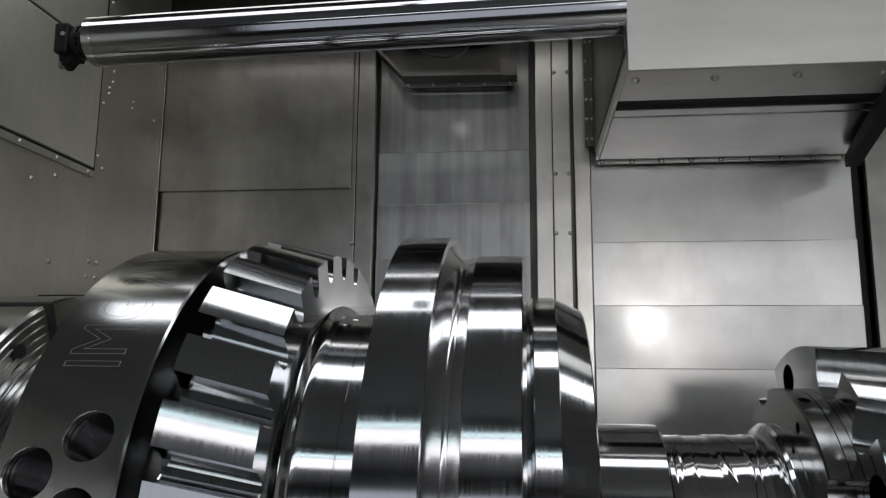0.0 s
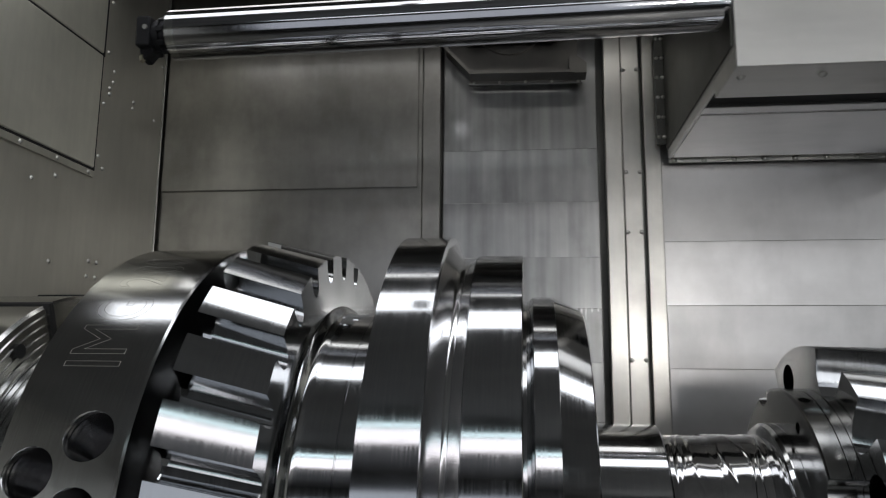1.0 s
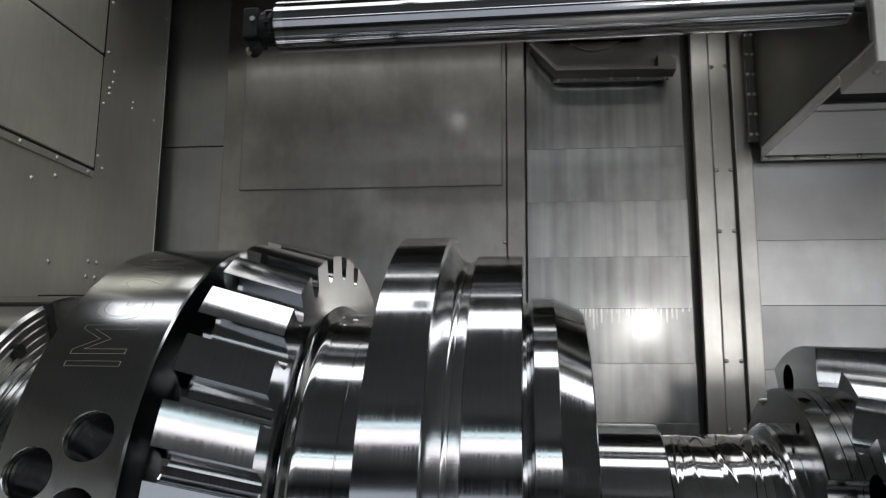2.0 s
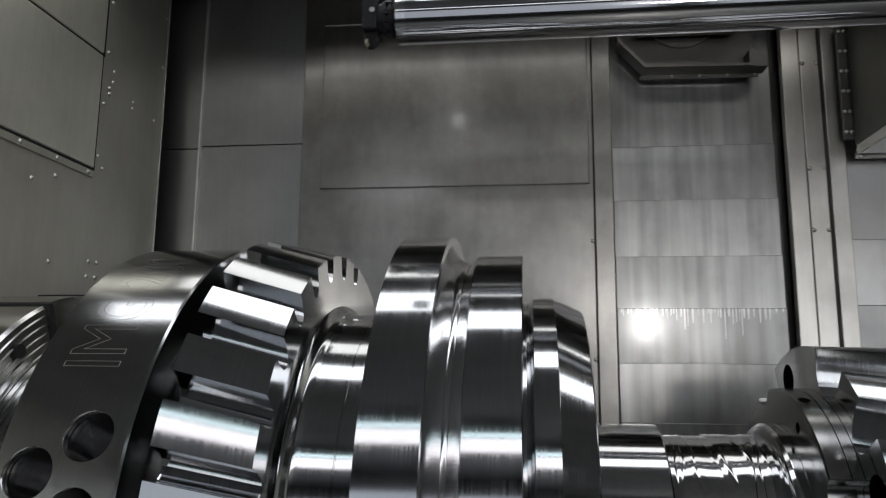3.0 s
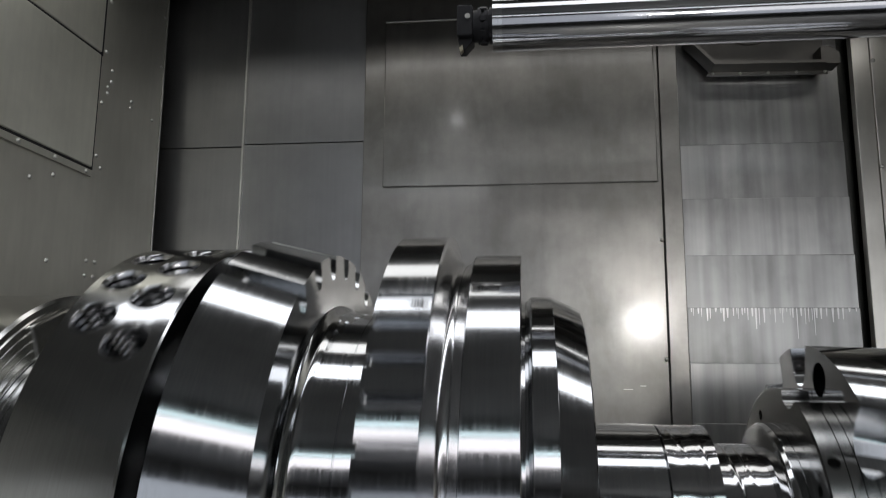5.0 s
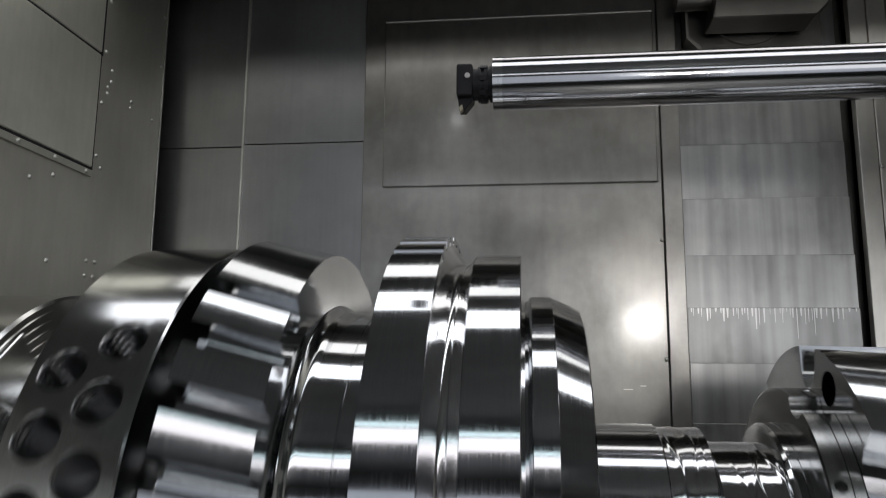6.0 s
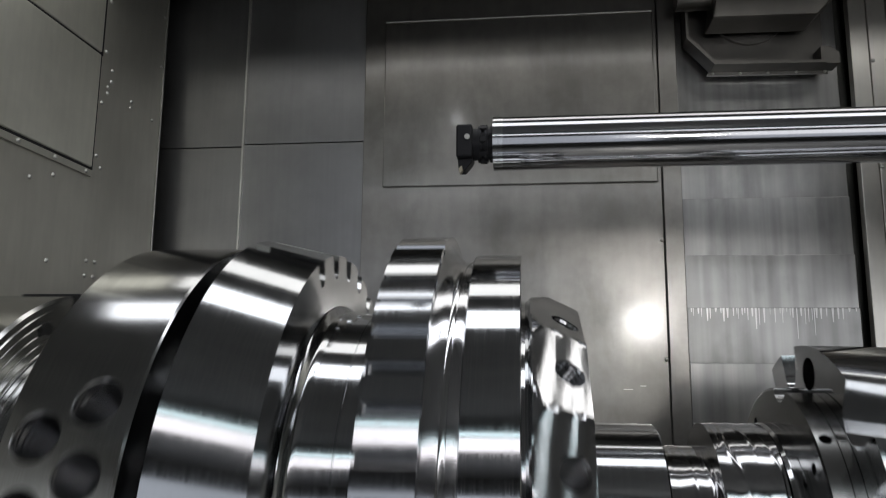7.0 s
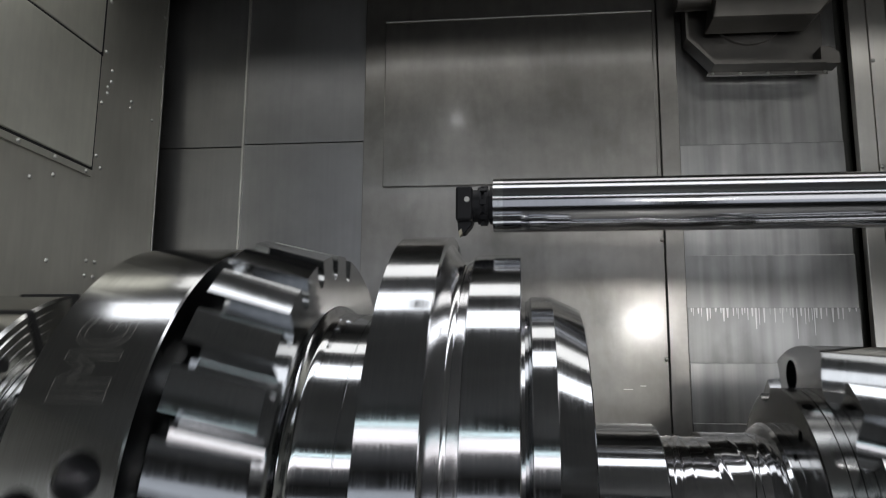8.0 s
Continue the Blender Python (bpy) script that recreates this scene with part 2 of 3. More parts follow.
def drill(x, r, angle, tilt, radius, depth, seg=28):
    """A cylinder standing in a turned surface at x, radius r and angle (plan units, degrees), tilted along x."""
    bm = bmesh.new()
    bmesh.ops.create_cone(bm, cap_ends=True, segments=seg, radius1=radius * S, radius2=radius * S, depth=depth * S)
    a = radians(angle)
    bm.transform(Matrix.Translation((x * S, -r * S * math.sin(a), r * S * math.cos(a))) @ Matrix.Rotation(a, 4, "X") @ Matrix.Rotation(radians(tilt), 4, "Y"))
    return bm


# ---- the fixed enclosure ----
FLOOR_Z = -EYE_Z / S
CEIL = 0.90
LAMP_Z = 0.82
LEFT = -0.805
# Unseen floor, roof and right wall are kept pale to bounce fill light.
floor = tagged(part("floor", ubox(-2.0, 2.6, -1.3, 2.0, FLOOR_Z - 0.03, FLOOR_Z), FLOOR), "pale sheet metal machine floor, unseen, bouncing light upwards", kind="structure")
ceiling = tagged(part("ceiling", ubox(-2.0, 2.6, -1.3, 2.0, CEIL, CEIL + 0.03), ROOF), "grey painted enclosure roof", kind="structure")
wall_back = tagged(part("wall_back", ubox(-2.0, 2.6, 1.95, 2.0, FLOOR_Z, CEIL), ENCLOSURE), "grey rear wall behind the sliding covers", kind="structure")
wall_right = tagged(part("wall_right", ubox(2.5, 2.6, -1.3, 1.95, FLOOR_Z, CEIL), SHEET), "grey enclosure wall", kind="structure")
wall_far_left = tagged(part("wall_far_left", ubox(-2.0, -1.95, -1.3, 1.95, FLOOR_Z, CEIL), ENCLOSURE), "grey enclosure wall", kind="structure")
WIN = (-1.2, 2.2, -0.45, 0.66)
bm = ubox(-1.95, 2.5, -1.3, -1.22, WIN[3], CEIL)
ubox(-1.95, 2.5, -1.3, -1.22, FLOOR_Z, WIN[2], bm=bm)
ubox(-1.95, WIN[0], -1.3, -1.22, WIN[2], WIN[3], bm=bm)
ubox(WIN[1], 2.5, -1.3, -1.22, WIN[2], WIN[3], bm=bm)
ubox(0.56, 0.78, -1.30, -1.22, WIN[2], WIN[3], bm=bm)
wall_front = tagged(part("wall_front", bm, ENCLOSURE), "grey machine door wall with a wide window", kind="structure")
# Unseen glowing panel and sheet behind the camera, added for fill.
tagged(part("fill_panel", ubox(0.55, 3.4, -1.97, -1.95, 0.0, 0.75), FILL_PANEL), "unseen glowing panel added as fill light", kind="structure")
backdrop = tagged(part("backdrop", ubox(-2.2, 3.6, -2.02, -2.0, -0.9, 1.0), HALL_FILL), "unseen glowing sheet added as fill light beyond the door window", kind="structure")

# left wall, the headstock side, with raised sheets
wall_left = tagged(part("wall_left", ubox(LEFT - 0.04, LEFT, 0.93, 1.485, FLOOR_Z, CEIL, 0.003), WALL_SHEET), "olive grey stainless headstock wall with riveted sheets", kind="structure")
# Unseen return and side, in pale sheet to brighten reflections in the disc.
wall_left_return = tagged(part("wall_left_return", ubox(-1.36, LEFT - 0.0405, 0.93, 0.97, FLOOR_Z, CEIL), WALL_SHEET), "unseen pale return of the headstock wall", kind="structure")
wall_left_front = tagged(part("wall_left_front", ubox(-1.40, -1.36, -1.22, 0.97, FLOOR_Z, CEIL), WALL_SHEET), "unseen olive grey enclosure side that brightens reflections", kind="structure")
part("seam", ubox(LEFT - 0.001, LEFT + 0.0025, 0.94, 1.2505, 0.3595, 0.590), GAP, wall_left)
part("seam", ubox(LEFT - 0.001, LEFT + 0.0025, 1.2445, 1.2535, 0.585, CEIL), GAP, wall_left)
part("sheet", ubox(LEFT, LEFT + 0.006, 0.94, 1.2435, 0.363, 0.5835, 0.003), WALL_PANEL, wall_left)
part("sheet", ubox(LEFT, LEFT + 0.006, 0.94, 1.2445, 0.5885, CEIL, 0.003), WALL_PANEL, wall_left)
# Thin pale strip added for the bright glint down the wall's end.
part("wall_glint", ubox(LEFT - 0.003, LEFT + 0.0025, 1.4855, 1.4895, FLOOR_Z, CEIL, 0.001), RIVET, wall_left, "pale strip for the bright glint on the wall edge")
part("fold_strip", ubox(LEFT, LEFT + 0.004, 0.94, 1.247, 0.345, 0.3585, 0.002), WALL_SHEET, wall_left)


def dome(r, h, seg=12):
    bm = bmesh.new()
    ring = [bm.verts.new((0, r * math.cos(math.tau * i / seg), r * math.sin(math.tau * i / seg))) for i in range(seg)]
    mid = [bm.verts.new((h * 0.7, 0.7 * v.co.y, 0.7 * v.co.z)) for v in ring]
    tip = bm.verts.new((h, 0, 0))
    for i in range(seg):
        k = (i + 1) % seg
        bm.faces.new((ring[i], ring[k], mid[k], mid[i]))
        bm.faces.new((mid[i], mid[k], tip))
    me = bpy.data.meshes.new("rivet")
    bm.to_mesh(me)
    bm.free()
    me.materials.append(RIVET)
    me.shade_smooth()
    return me


RIVET_X = dome(0.0060, 0.0050)
RIVET_Y = RIVET_X.copy()
RIVET_Y.transform(Matrix.Rotation(radians(-90), 4, "Z"))
RIVET_Z = RIVET_X.copy()
RIVET_Z.transform(Matrix.Rotation(radians(90), 4, "Y"))


def rivet(mesh, x, y, z, parent, name="rivet", size=1.0):
    ob = new(name, mesh)
    ob.parent = parent
    ob.location = at(x, y, z)
    ob.scale = (size, size, size)
    return ob


for y, z in [(1.267, 0.6), (1.292, 0.571), (1.291, 0.548), (1.281, 0.533), (1.281, 0.521), (1.265, 0.496), (1.368, 0.536), (1.366, 0.522),
             (1.453, 0.526), (1.475, 0.658), (1.475, 0.775), (1.27, 0.705), (1.262, 0.391), (1.278, 0.371), (1.085, 0.303), (1.144, 0.322),
             (1.259, 0.19), (1.285, 0.191), (1.257, 0.162), (1.284, 0.163), (1.147, 0.174)]:
    rivet(RIVET_X, LEFT - 0.0002, y, z, wall_left)
for y in (1.229, 1.139, 1.045):
    rivet(RIVET_X, LEFT + 0.0038, y, 0.352, wall_left)

# ---- ceiling and front lamps ----
def strip_lamp(name, x0, x1, y0, y1, z, material, shade=0.0):
    base = empty(name)
    part("housing", ubox(x0 - 0.02, x1 + 0.02, y0 - 0.012, y1 + 0.012, z, CEIL + 0.001, 0.004), ENCLOSURE, base)
    part("diffuser", ubox(x0, x1, y0, y1, z - 0.006, z + 0.001), material, base)
    # Unseen shade, added to hold lamp light off the back wall.
    if shade:
        part("shade", ubox(x0 - 0.02, x1 + 0.02, y1 + 0.004, y1 + 0.010, z - shade, z, 0.001), ENCLOSURE, base)
    return tagged(base, "long white strip lamp under the enclosure roof", "lamp", "strip lamps")


strip_lamp("strip_lamp", -0.78, 1.6, 1.07, 1.22, LAMP_Z, LAMP_REAR, 0.045)
strip_lamp("strip_lamp", -0.90, 1.6, 0.75, 0.905, LAMP_Z, LAMP, 0.070)
front_lamp = strip_lamp("strip_lamp", -0.80, 1.6, -0.51, -0.30, LAMP_Z, LAMP_FRONT)
part("diffuser", ubox(-0.80, 1.6, -0.275, -0.225, LAMP_Z - 0.006, LAMP_Z + 0.002), LAMP_COOL, front_lamp)


lamp_place = at(0.64, -1.22, 0.255)
work_lamp = empty("work_lamp")
bm = bmesh.new()
disc_y(bm, lamp_place.x, -lamp_place.y, lamp_place.z, 0.125, 0.06, 32)
bm.transform(Matrix.Diagonal((1, -1, 1, 1)))
part("lamp_body", bm, ENCLOSURE, work_lamp)
bm = bmesh.new()
disc_y(bm, lamp_place.x, -lamp_place.y - 0.06, lamp_place.z, 0.11, 0.006, 32)
bm.transform(Matrix.Diagonal((1, -1, 1, 1)))
part("lens", bm, SPOT_GLASS, work_lamp)
part("housing", ubox(-0.82, 1.62, -0.286, -0.214, LAMP_Z + 0.0021, CEIL + 0.001, 0.003), ENCLOSURE, front_lamp)
# small spot lamp in a deep hood below the strip lamp, turned to the sliding cover
led_place = at(-0.21, 0.80, 0.762)
led_lamp = empty("led_lamp")
turn_to = look(led_place, at(-0.143, 1.5, 0.52))


def hood(radii, back):
    """A tube round the lamp's line of sight from (radius, distance) pairs, closed at its back."""
    bm = bmesh.new()
    rings = [[bm.verts.new((r * math.cos(math.tau * k / 28), r * math.sin(math.tau * k / 28), -d)) for k in range(28)] for r, d in radii]
    for p, q in zip(rings, rings[1:]):
        for k in range(28):
            bm.faces.new((p[k], p[(k + 1) % 28], q[(k + 1) % 28], q[k]))
    bm.faces.new(rings[0])
    if back:
        bm.faces.new(rings[-1])
    bm.transform(turn_to)
    return bm


# The hood is unseen, added to block this lamp's light from the workpiece.
part("lamp_body", hood([(0.021, -0.040), (0.021, 0.035), (0.0165, 0.035), (0.0165, -0.030)], True), ENCLOSURE, led_lamp)
part("lens", hood([(0.014, -0.028), (0.014, -0.024), (0.010, -0.022)], True), LED, led_lamp)
part("bracket", box(bmesh.new(), led_place.x - 0.006, led_place.x + 0.006, led_place.y - 0.012, led_place.y + 0.004, led_place.z + 0.018, at(0, 0, LAMP_Z - 0.005).z, 0.001), ENCLOSURE, led_lamp)
tagged(led_lamp, "small hooded spot lamp below the strip lamp", "lamp")
tagged(work_lamp, "round white work lamp fixed to the door frame", "lamp")

# ---- chuck and workpiece, turning together ----
axis = at(0, AXIS_Y, AXIS_Z)
work = tagged(empty("workpiece", axis), "large bright turned steel demonstration workpiece clamped in the chuck", "workpiece")
chuck = tagged(empty("lathe_chuck", axis), "steel lathe chuck with grooved jaws at the headstock wall", "chuck")
prof = [(LEFT - 0.01, 0.300), (-0.6245, 0.300), (-0.620, 0.2965)]
for k in range(9):
    r = 0.288 - 0.0115 * k
    prof += [(-0.620, r + 0.0008), (-0.6175, r), (-0.6175, r - 0.0008), (-0.620, r - 0.0018)]
part("chuck_body", turned(prof + [(-0.620, 0.12)], 160), CHUCK_STEEL, chuck)
for k in range(3):
    base = 12.0 + 120 * k
    for side in (-1, 1):
        a = radians(base + side * 9.0)
        # Solid strip in place of the slot, its shade put into near-black.
        bm = box(bmesh.new(), -0.70 * S, -0.6155 * S, -0.004 * S, 0.004 * S, 0.12 * S, 0.3025 * S, 0.002)
        bm.transform(Matrix.Rotation(a, 4, "X"))
        part("jaw_slot", bm, GAP, chuck, "near-black strip for the shade in a jaw slot")
    bm = box(bmesh.new(), -0.66 * S, -0.612 * S, -0.038 * S, 0.038 * S, 0.13 * S, 0.284 * S, 0.004)
    bm.transform(Matrix.Rotation(radians(base + 60), 4, "X"))
    part("jaw", bm, CHUCK_STEEL, chuck, "ground steel chuck jaw")
    part("jaw_screw", drill(-0.625, 0.27, base + 24, 90, 0.009, 0.02, 16), GAP, chuck)


# drilled disc: two rows of holes in three groups
HOLE_PITCH = 11.25
HOLE_START = 67.7
DISC_R = 0.362


def drilled_disc():
    bm = bmesh.new()
    step = HOLE_PITCH / 16
    base = HOLE_START - HOLE_PITCH / 2
    n = 32 * 16

    def p(x, a, r=DISC_R):
        t = radians(base + a * step)
        return bm.verts.new((x * S, -r * S * math.sin(t), r * S * math.cos(t)))

    def row(x0, x1, centres, shift):
        xm, hw = (x0 + x1) / 2, (x1 - x0) / 2
        for c in range(32):
            k0 = c * 16 + shift
            if c in centres:
                outer, inner = [], []
                border = [(x0, k0 + i) for i in range(16)] + [(x0 + (x1 - x0) * i / 4, k0 + 16) for i in range(4)] + \
                         [(x1, k0 + 16 - i) for i in range(16)] + [(x1 - (x1 - x0) * i / 4, k0) for i in range(4)]
                cell = DISC_R * radians(HOLE_PITCH) / 2
                rim, wall, mid = [], [], []
                for bx, ba in border:
                    u, v = (bx - xm) / hw, (ba - k0 - 8) / 8
                    ang = math.atan2(v * cell, u * hw)
                    hx, ha = 0.0235 * math.cos(ang), 0.0235 * math.sin(ang)
                    adeg = k0 + 8 + math.degrees(ha / DISC_R) / step
                    outer.append(p(bx, ba))
                    rim.append(p(xm + hx * 1.05, k0 + 8 + (adeg - k0 - 8) * 1.05))
                    mid.append(p(xm + hx, adeg, DISC_R - 0.002))
                m = len(border)
                rings = [outer, rim, mid]
                for lev in range(1, 19):
                    rr, f = DISC_R - 0.002 - 0.0045 * lev, 1.0 if lev % 2 == 0 else 0.93
                    ring = []
                    for bx, ba in border:
                        u, v = (bx - xm) / hw, (ba - k0 - 8) / 8
                        ang = math.atan2(v * cell, u * hw)
                        ring.append(p(xm + 0.0235 * f * math.cos(ang), k0 + 8 + math.degrees(0.0235 * f * math.sin(ang) / rr) / step, rr))
                    rings.append(ring)
                for lev, (ra, rb) in enumerate(zip(rings, rings[1:])):
                    for i in range(m):
                        j = (i + 1) % m
                        bm.faces.new((ra[i], ra[j], rb[j], rb[i])).material_index = 1 if lev > 1 else 0
                bm.faces.new(rings[-1]).material_index = 1
            else:
                for i in range(16):
                    xs = [x0 + (x1 - x0) * k / 4 for k in range(5)]
                    for xa, xb in zip(xs, xs[1:]):
                        bm.faces.new((p(xa, k0 + i), p(xa, k0 + i + 1), p(xb, k0 + i + 1), p(xb, k0 + i)))

    c2 = {g + i for g in (0, 12, 22) for i in range(4)}
    c1 = {g + i for g in (0, 12, 22) for i in range(3)}
    row(-0.435, -0.385, c2, 0)
    row(-0.485, -0.435, c1, 8)
    for (xa, ra), (xb, rb) in zip([(-0.385, DISC_R), (-0.372, DISC_R), (-0.370, DISC_R - 0.002), (-0.370, 0.3)],
                                  [(-0.372, DISC_R), (-0.370, DISC_R - 0.002), (-0.370, 0.3), (-0.370, 0.25)]):
        for i in range(n):
            bm.faces.new((p(xa, i, ra), p(xa, i + 1, ra), p(xb, i + 1, rb), p(xb, i, rb)))
    for (xa, ra), (xb, rb) in zip([(-0.485, DISC_R), (-0.493, DISC_R), (-0.495, DISC_R - 0.002)], [(-0.493, DISC_R), (-0.495, DISC_R - 0.002), (-0.495, 0.2)]):
        for i in range(n):
            bm.faces.new((p(xa, i, ra), p(xa, i + 1, ra), p(xb, i + 1, rb), p(xb, i, rb)))
    return bm


part("drilled_disc", drilled_disc(), STEEL_FINE, work, "wide turned disc with groups of threaded holes", 25).data.materials.append(BORE)
part("collar", turned([(-0.622, 0.2), (-0.622, 0.24), (-0.496, 0.24)], 96), STEEL, work)
part("relief_groove", turned([(-0.372, 0.262), (-0.335, 0.262)], 128), STEEL_SHADED, work)

# engraved letters round the drilled disc, in outline
text = bpy.data.curves.new("lettering", "FONT")
text.body, text.size, text.fill_mode, text.bevel_depth, text.bevel_resolution = "IMG 200", 1.0, "NONE", 0.0025, 0
holder = new("lettering", text)
bpy.context.view_layer.update()
me = bpy.data.meshes.new_from_object(holder.evaluated_get(bpy.context.evaluated_depsgraph_get()))
bpy.data.objects.remove(holder)
xs = [v.co.x for v in me.vertices]
x_lo, x_hi = min(xs), max(xs)
for v in me.vertices:
    a = radians(56.2 - (v.co.x - x_lo) / (x_hi - x_lo) * 33.5)
    r = (DISC_R + 0.0002) * S + v.co.z * 0.02
    v.co = Vector(((-0.405 - v.co.y * 0.086) * S, -r * math.sin(a), r * math.cos(a)))
me.materials.append(RIVET)
engraving = new("engraving", me)
engraving.parent = work
engraving["label"] = "engraved outline letters"

# gear rim with two groups of helical teeth
PITCH = 11.65
SLOT_W = 4.7
gear_slots = [(25.1 + PITCH * k, 25.1 + PITCH * k + SLOT_W) for k in range(-3, 6)]
gear_slots = [(s % 360, s % 360 + SLOT_W) for s, e in gear_slots]
gear_slots += [(190.0 + PITCH * k, 190.0 + PITCH * k + SLOT_W) for k in range(8)]
part("gear_rim", toothed(-0.3415, -0.250, slot_outline(0.3725, gear_slots, 0.031, skew=-2.3, straight=True), slot_outline(0.352, gear_slots, 0.031, straight=True), 0.27), STEEL_MILLED, work,
     "bevelled rim with milled gear teeth in two sectors", 20)
part("neck", turned([(-0.2495, 0.285), (-0.246, 0.283), (-0.2425, 0.277), (-0.239, 0.2745), (-0.232, 0.2735), (-0.197, 0.2735), (-0.1965, 0.2728), (-0.1955, 0.2728), (-0.195, 0.2735), (-0.150, 0.2735)], 192), STEEL, work)

# ring with two sectors of finer cuts
ring_slots = [(92 + 6.6 * k, 92 + 6.6 * k + 2.0) for k in range(14)] + [(276 + 6.6 * k, 276 + 6.6 * k + 2.0) for k in range(12)]
part("notched_ring", toothed(-0.153, -0.0955, slot_outline(0.3752, ring_slots, 0.014), slot_outline(0.3752, ring_slots, 0.014), 0.25), STEEL, work, "", 20)


def groove_wave(x, r, a):
    f = min(1, max(0, (x + 0.0955) / 0.0325))
    return r + 0.0022 * math.sin(3 * a + x * 60) * math.sin(math.pi * f)


groove = [(-0.0955, 0.30)] + [(-0.0955 + 0.0325 * k / 16, 0.365 - 0.0145 * k / 16 - 0.016 * math.sin(math.pi * k / 16)) for k in range(17)] + [(-0.063, 0.30)]
part("wavy_groove", turned(groove, 240, groove_wave), GROOVE, work, "concave wavy groove, its lamp reflection helped by a paler colour", 60)
part("collar_ring", turned([(-0.063, 0.25), (-0.063, 0.350), (-0.062, 0.351), (-0.0075, 0.351), (-0.0065, 0.350), (-0.0065, 0.25)], 192), STEEL, work)
# conical shoulder with three milled flats, each with a bore
FLATS = [272.4 + 24.1 * k for k in range(3)]


def cone_shape(x, r, a):
    d, out = math.degrees(a), r
    for f in FLATS:
        w = (d - f + 180) % 360 - 180
        if abs(w) < 22:
            scoop = 0.0022 * max(0.0, 1 - (w / 12.05) ** 2) + 0.00042 * math.sin(230 * x + 0.12 * w + f)
            out = min(out, (0.2935 - (x - 0.008) * 0.50) / math.cos(radians(w)) - scoop)
    return out


prof = [(-0.0075, 0.292), (-0.003, 0.290), (0.000, 0.291), (0.003, 0.2945), (0.005, 0.2964)]
prof += [(0.005 + 0.025 * k / 8, 0.2964) for k in range(1, 9)]
prof += [(0.0305, 0.2960)] + [(0.0305 + 0.0345 * k / 10, 0.2960 - 0.0165 * k / 10) for k in range(1, 11)] + [(0.0665, 0.2775), (0.0665, 0.12), (-0.0075, 0.12)]
cone = part("scalloped_cone", turned(prof[:-1], 360, cone_shape), STEEL, work, "conical shoulder with milled flats and bores", 14)
cone.data.materials.append(FLAT_STEEL)
cone.data.materials.append(BORE)
bored(cone, [thread(0.043, 0.268, f, 27, 0.019, 0.09) for f in FLATS], 9)
for poly in cone.data.polygons:
    c = poly.center / S
    a = math.degrees(math.atan2(-c.y, c.z)) % 360
    if 0.005 < c.x < 0.066 and FLATS[0] - 22 < a < FLATS[-1] + 22 and math.hypot(c.y, c.z) < (0.2955 if c.x < 0.0305 else 0.2955 - 0.478 * (c.x - 0.0305)) - 0.0012:
        w = min(abs((a - f + 180) % 360 - 180) for f in FLATS)
        poly.material_index = 2 if math.hypot(c.y, c.z) < (0.2915 - (c.x - 0.008) * 0.50) / math.cos(radians(min(w, 13))) - 0.0036 else 1

part("shaft", turned([(0.06, 0.133), (0.158, 0.133), (0.160, 0.131), (0.160, 0.11)], 128), STEEL, work)


def ripple(x, r, a):
    out = r + 0.00035 * math.sin(150 * x + 2 * a) * math.sin(5 * a + 45 * x) + 0.00015 * math.sin(260 * x + 5 * a + 1.5 * math.sin(2 * a))
    for k in range(9):
        mid = 0.162 + 0.0150 * k + 0.0065 * math.sin(3 * a + 1.9 * k) + 0.0030 * math.sin(7 * a + 2.7 * k)
        d = (x - mid) / 0.0020
        if abs(d) < 3:
            out += (0.00042 + 0.00034 * math.sin(2 * a + k)) * math.exp(-d * d)
    return out


def pin(x0, x1, ecc, name):
    xs = [x0 + (x1 - x0) * i / 120 for i in range(121)]
    bm = turned([(x, 0.121) for x in xs], 240, ripple)
    bmesh.ops.translate(bm, verts=bm.verts, vec=(0, -ecc[0] * S, ecc[1] * S))
    part(name, bm, STEEL_WAVY, work, "rippled polished crank pin", 60)


pin(0.1602, 0.217, (0.0155, 0.0), "crank_pin")
pin(0.2172, 0.288, (-0.0155, 0.0), "crank_pin")
part("flange_neck", turned([(0.2875, 0.128), (0.290, 0.134), (0.294, 0.137), (0.304, 0.137), (0.3045, 0.136), (0.3055, 0.136), (0.306, 0.137), (0.325, 0.137)], 128), STEEL, work)


# wheel bores run on through the rim of the flange as open channels
BORES = (66.5, 176.0, 259.5, 343.0)
flange = part("scalloped_flange", turned([(0.311, 0.12), (0.311, 0.178), (0.3125, 0.181), (0.333, 0.181), (0.3335, 0.1795), (0.3345, 0.1795), (0.335, 0.181), (0.3465, 0.181), (0.3465, 0.12)], 192), STEEL_SHADED, work,
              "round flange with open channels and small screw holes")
bored(flange, [drill(0.335, 0.187, a, 89.6, 0.0225, 0.09) for a in BORES] + [drill(0.311, 0.155, a + 45, 89.6, 0.007, 0.05, 14) for a in BORES]
      + [drill(0.323, 0.181, a + 38, 0, 0.007, 0.06, 14) for a in BORES])
wheel_slots = sorted([((b - 25) % 360, (b - 25) % 360 + 13) for b in BORES] + [((b + 28) % 360, (b + 28) % 360 + 19) for b in BORES])
wheel = part("fluted_wheel", toothed(0.347, 0.62, slot_outline(0.2345, wheel_slots, 0.052, straight=True), slot_outline(0.2345, wheel_slots, 0.052, skew=14, straight=True), 0.1), STEEL_MILLED, work,
             "coarse fluted wheel with bores in its face", 25)
bored(wheel, [drill(0.352, 0.200, a, 89.6, 0.0205, 0.17) for a in BORES])


# ---- carriage covers that slide along the bed ----
carriage = tagged(empty("carriage_cover"), "stainless carriage cover wall with slatted way covers", "machine cover")
BK = 1.5
ZB, ZT = FLOOR_Z + 0.1, CEIL - 0.006


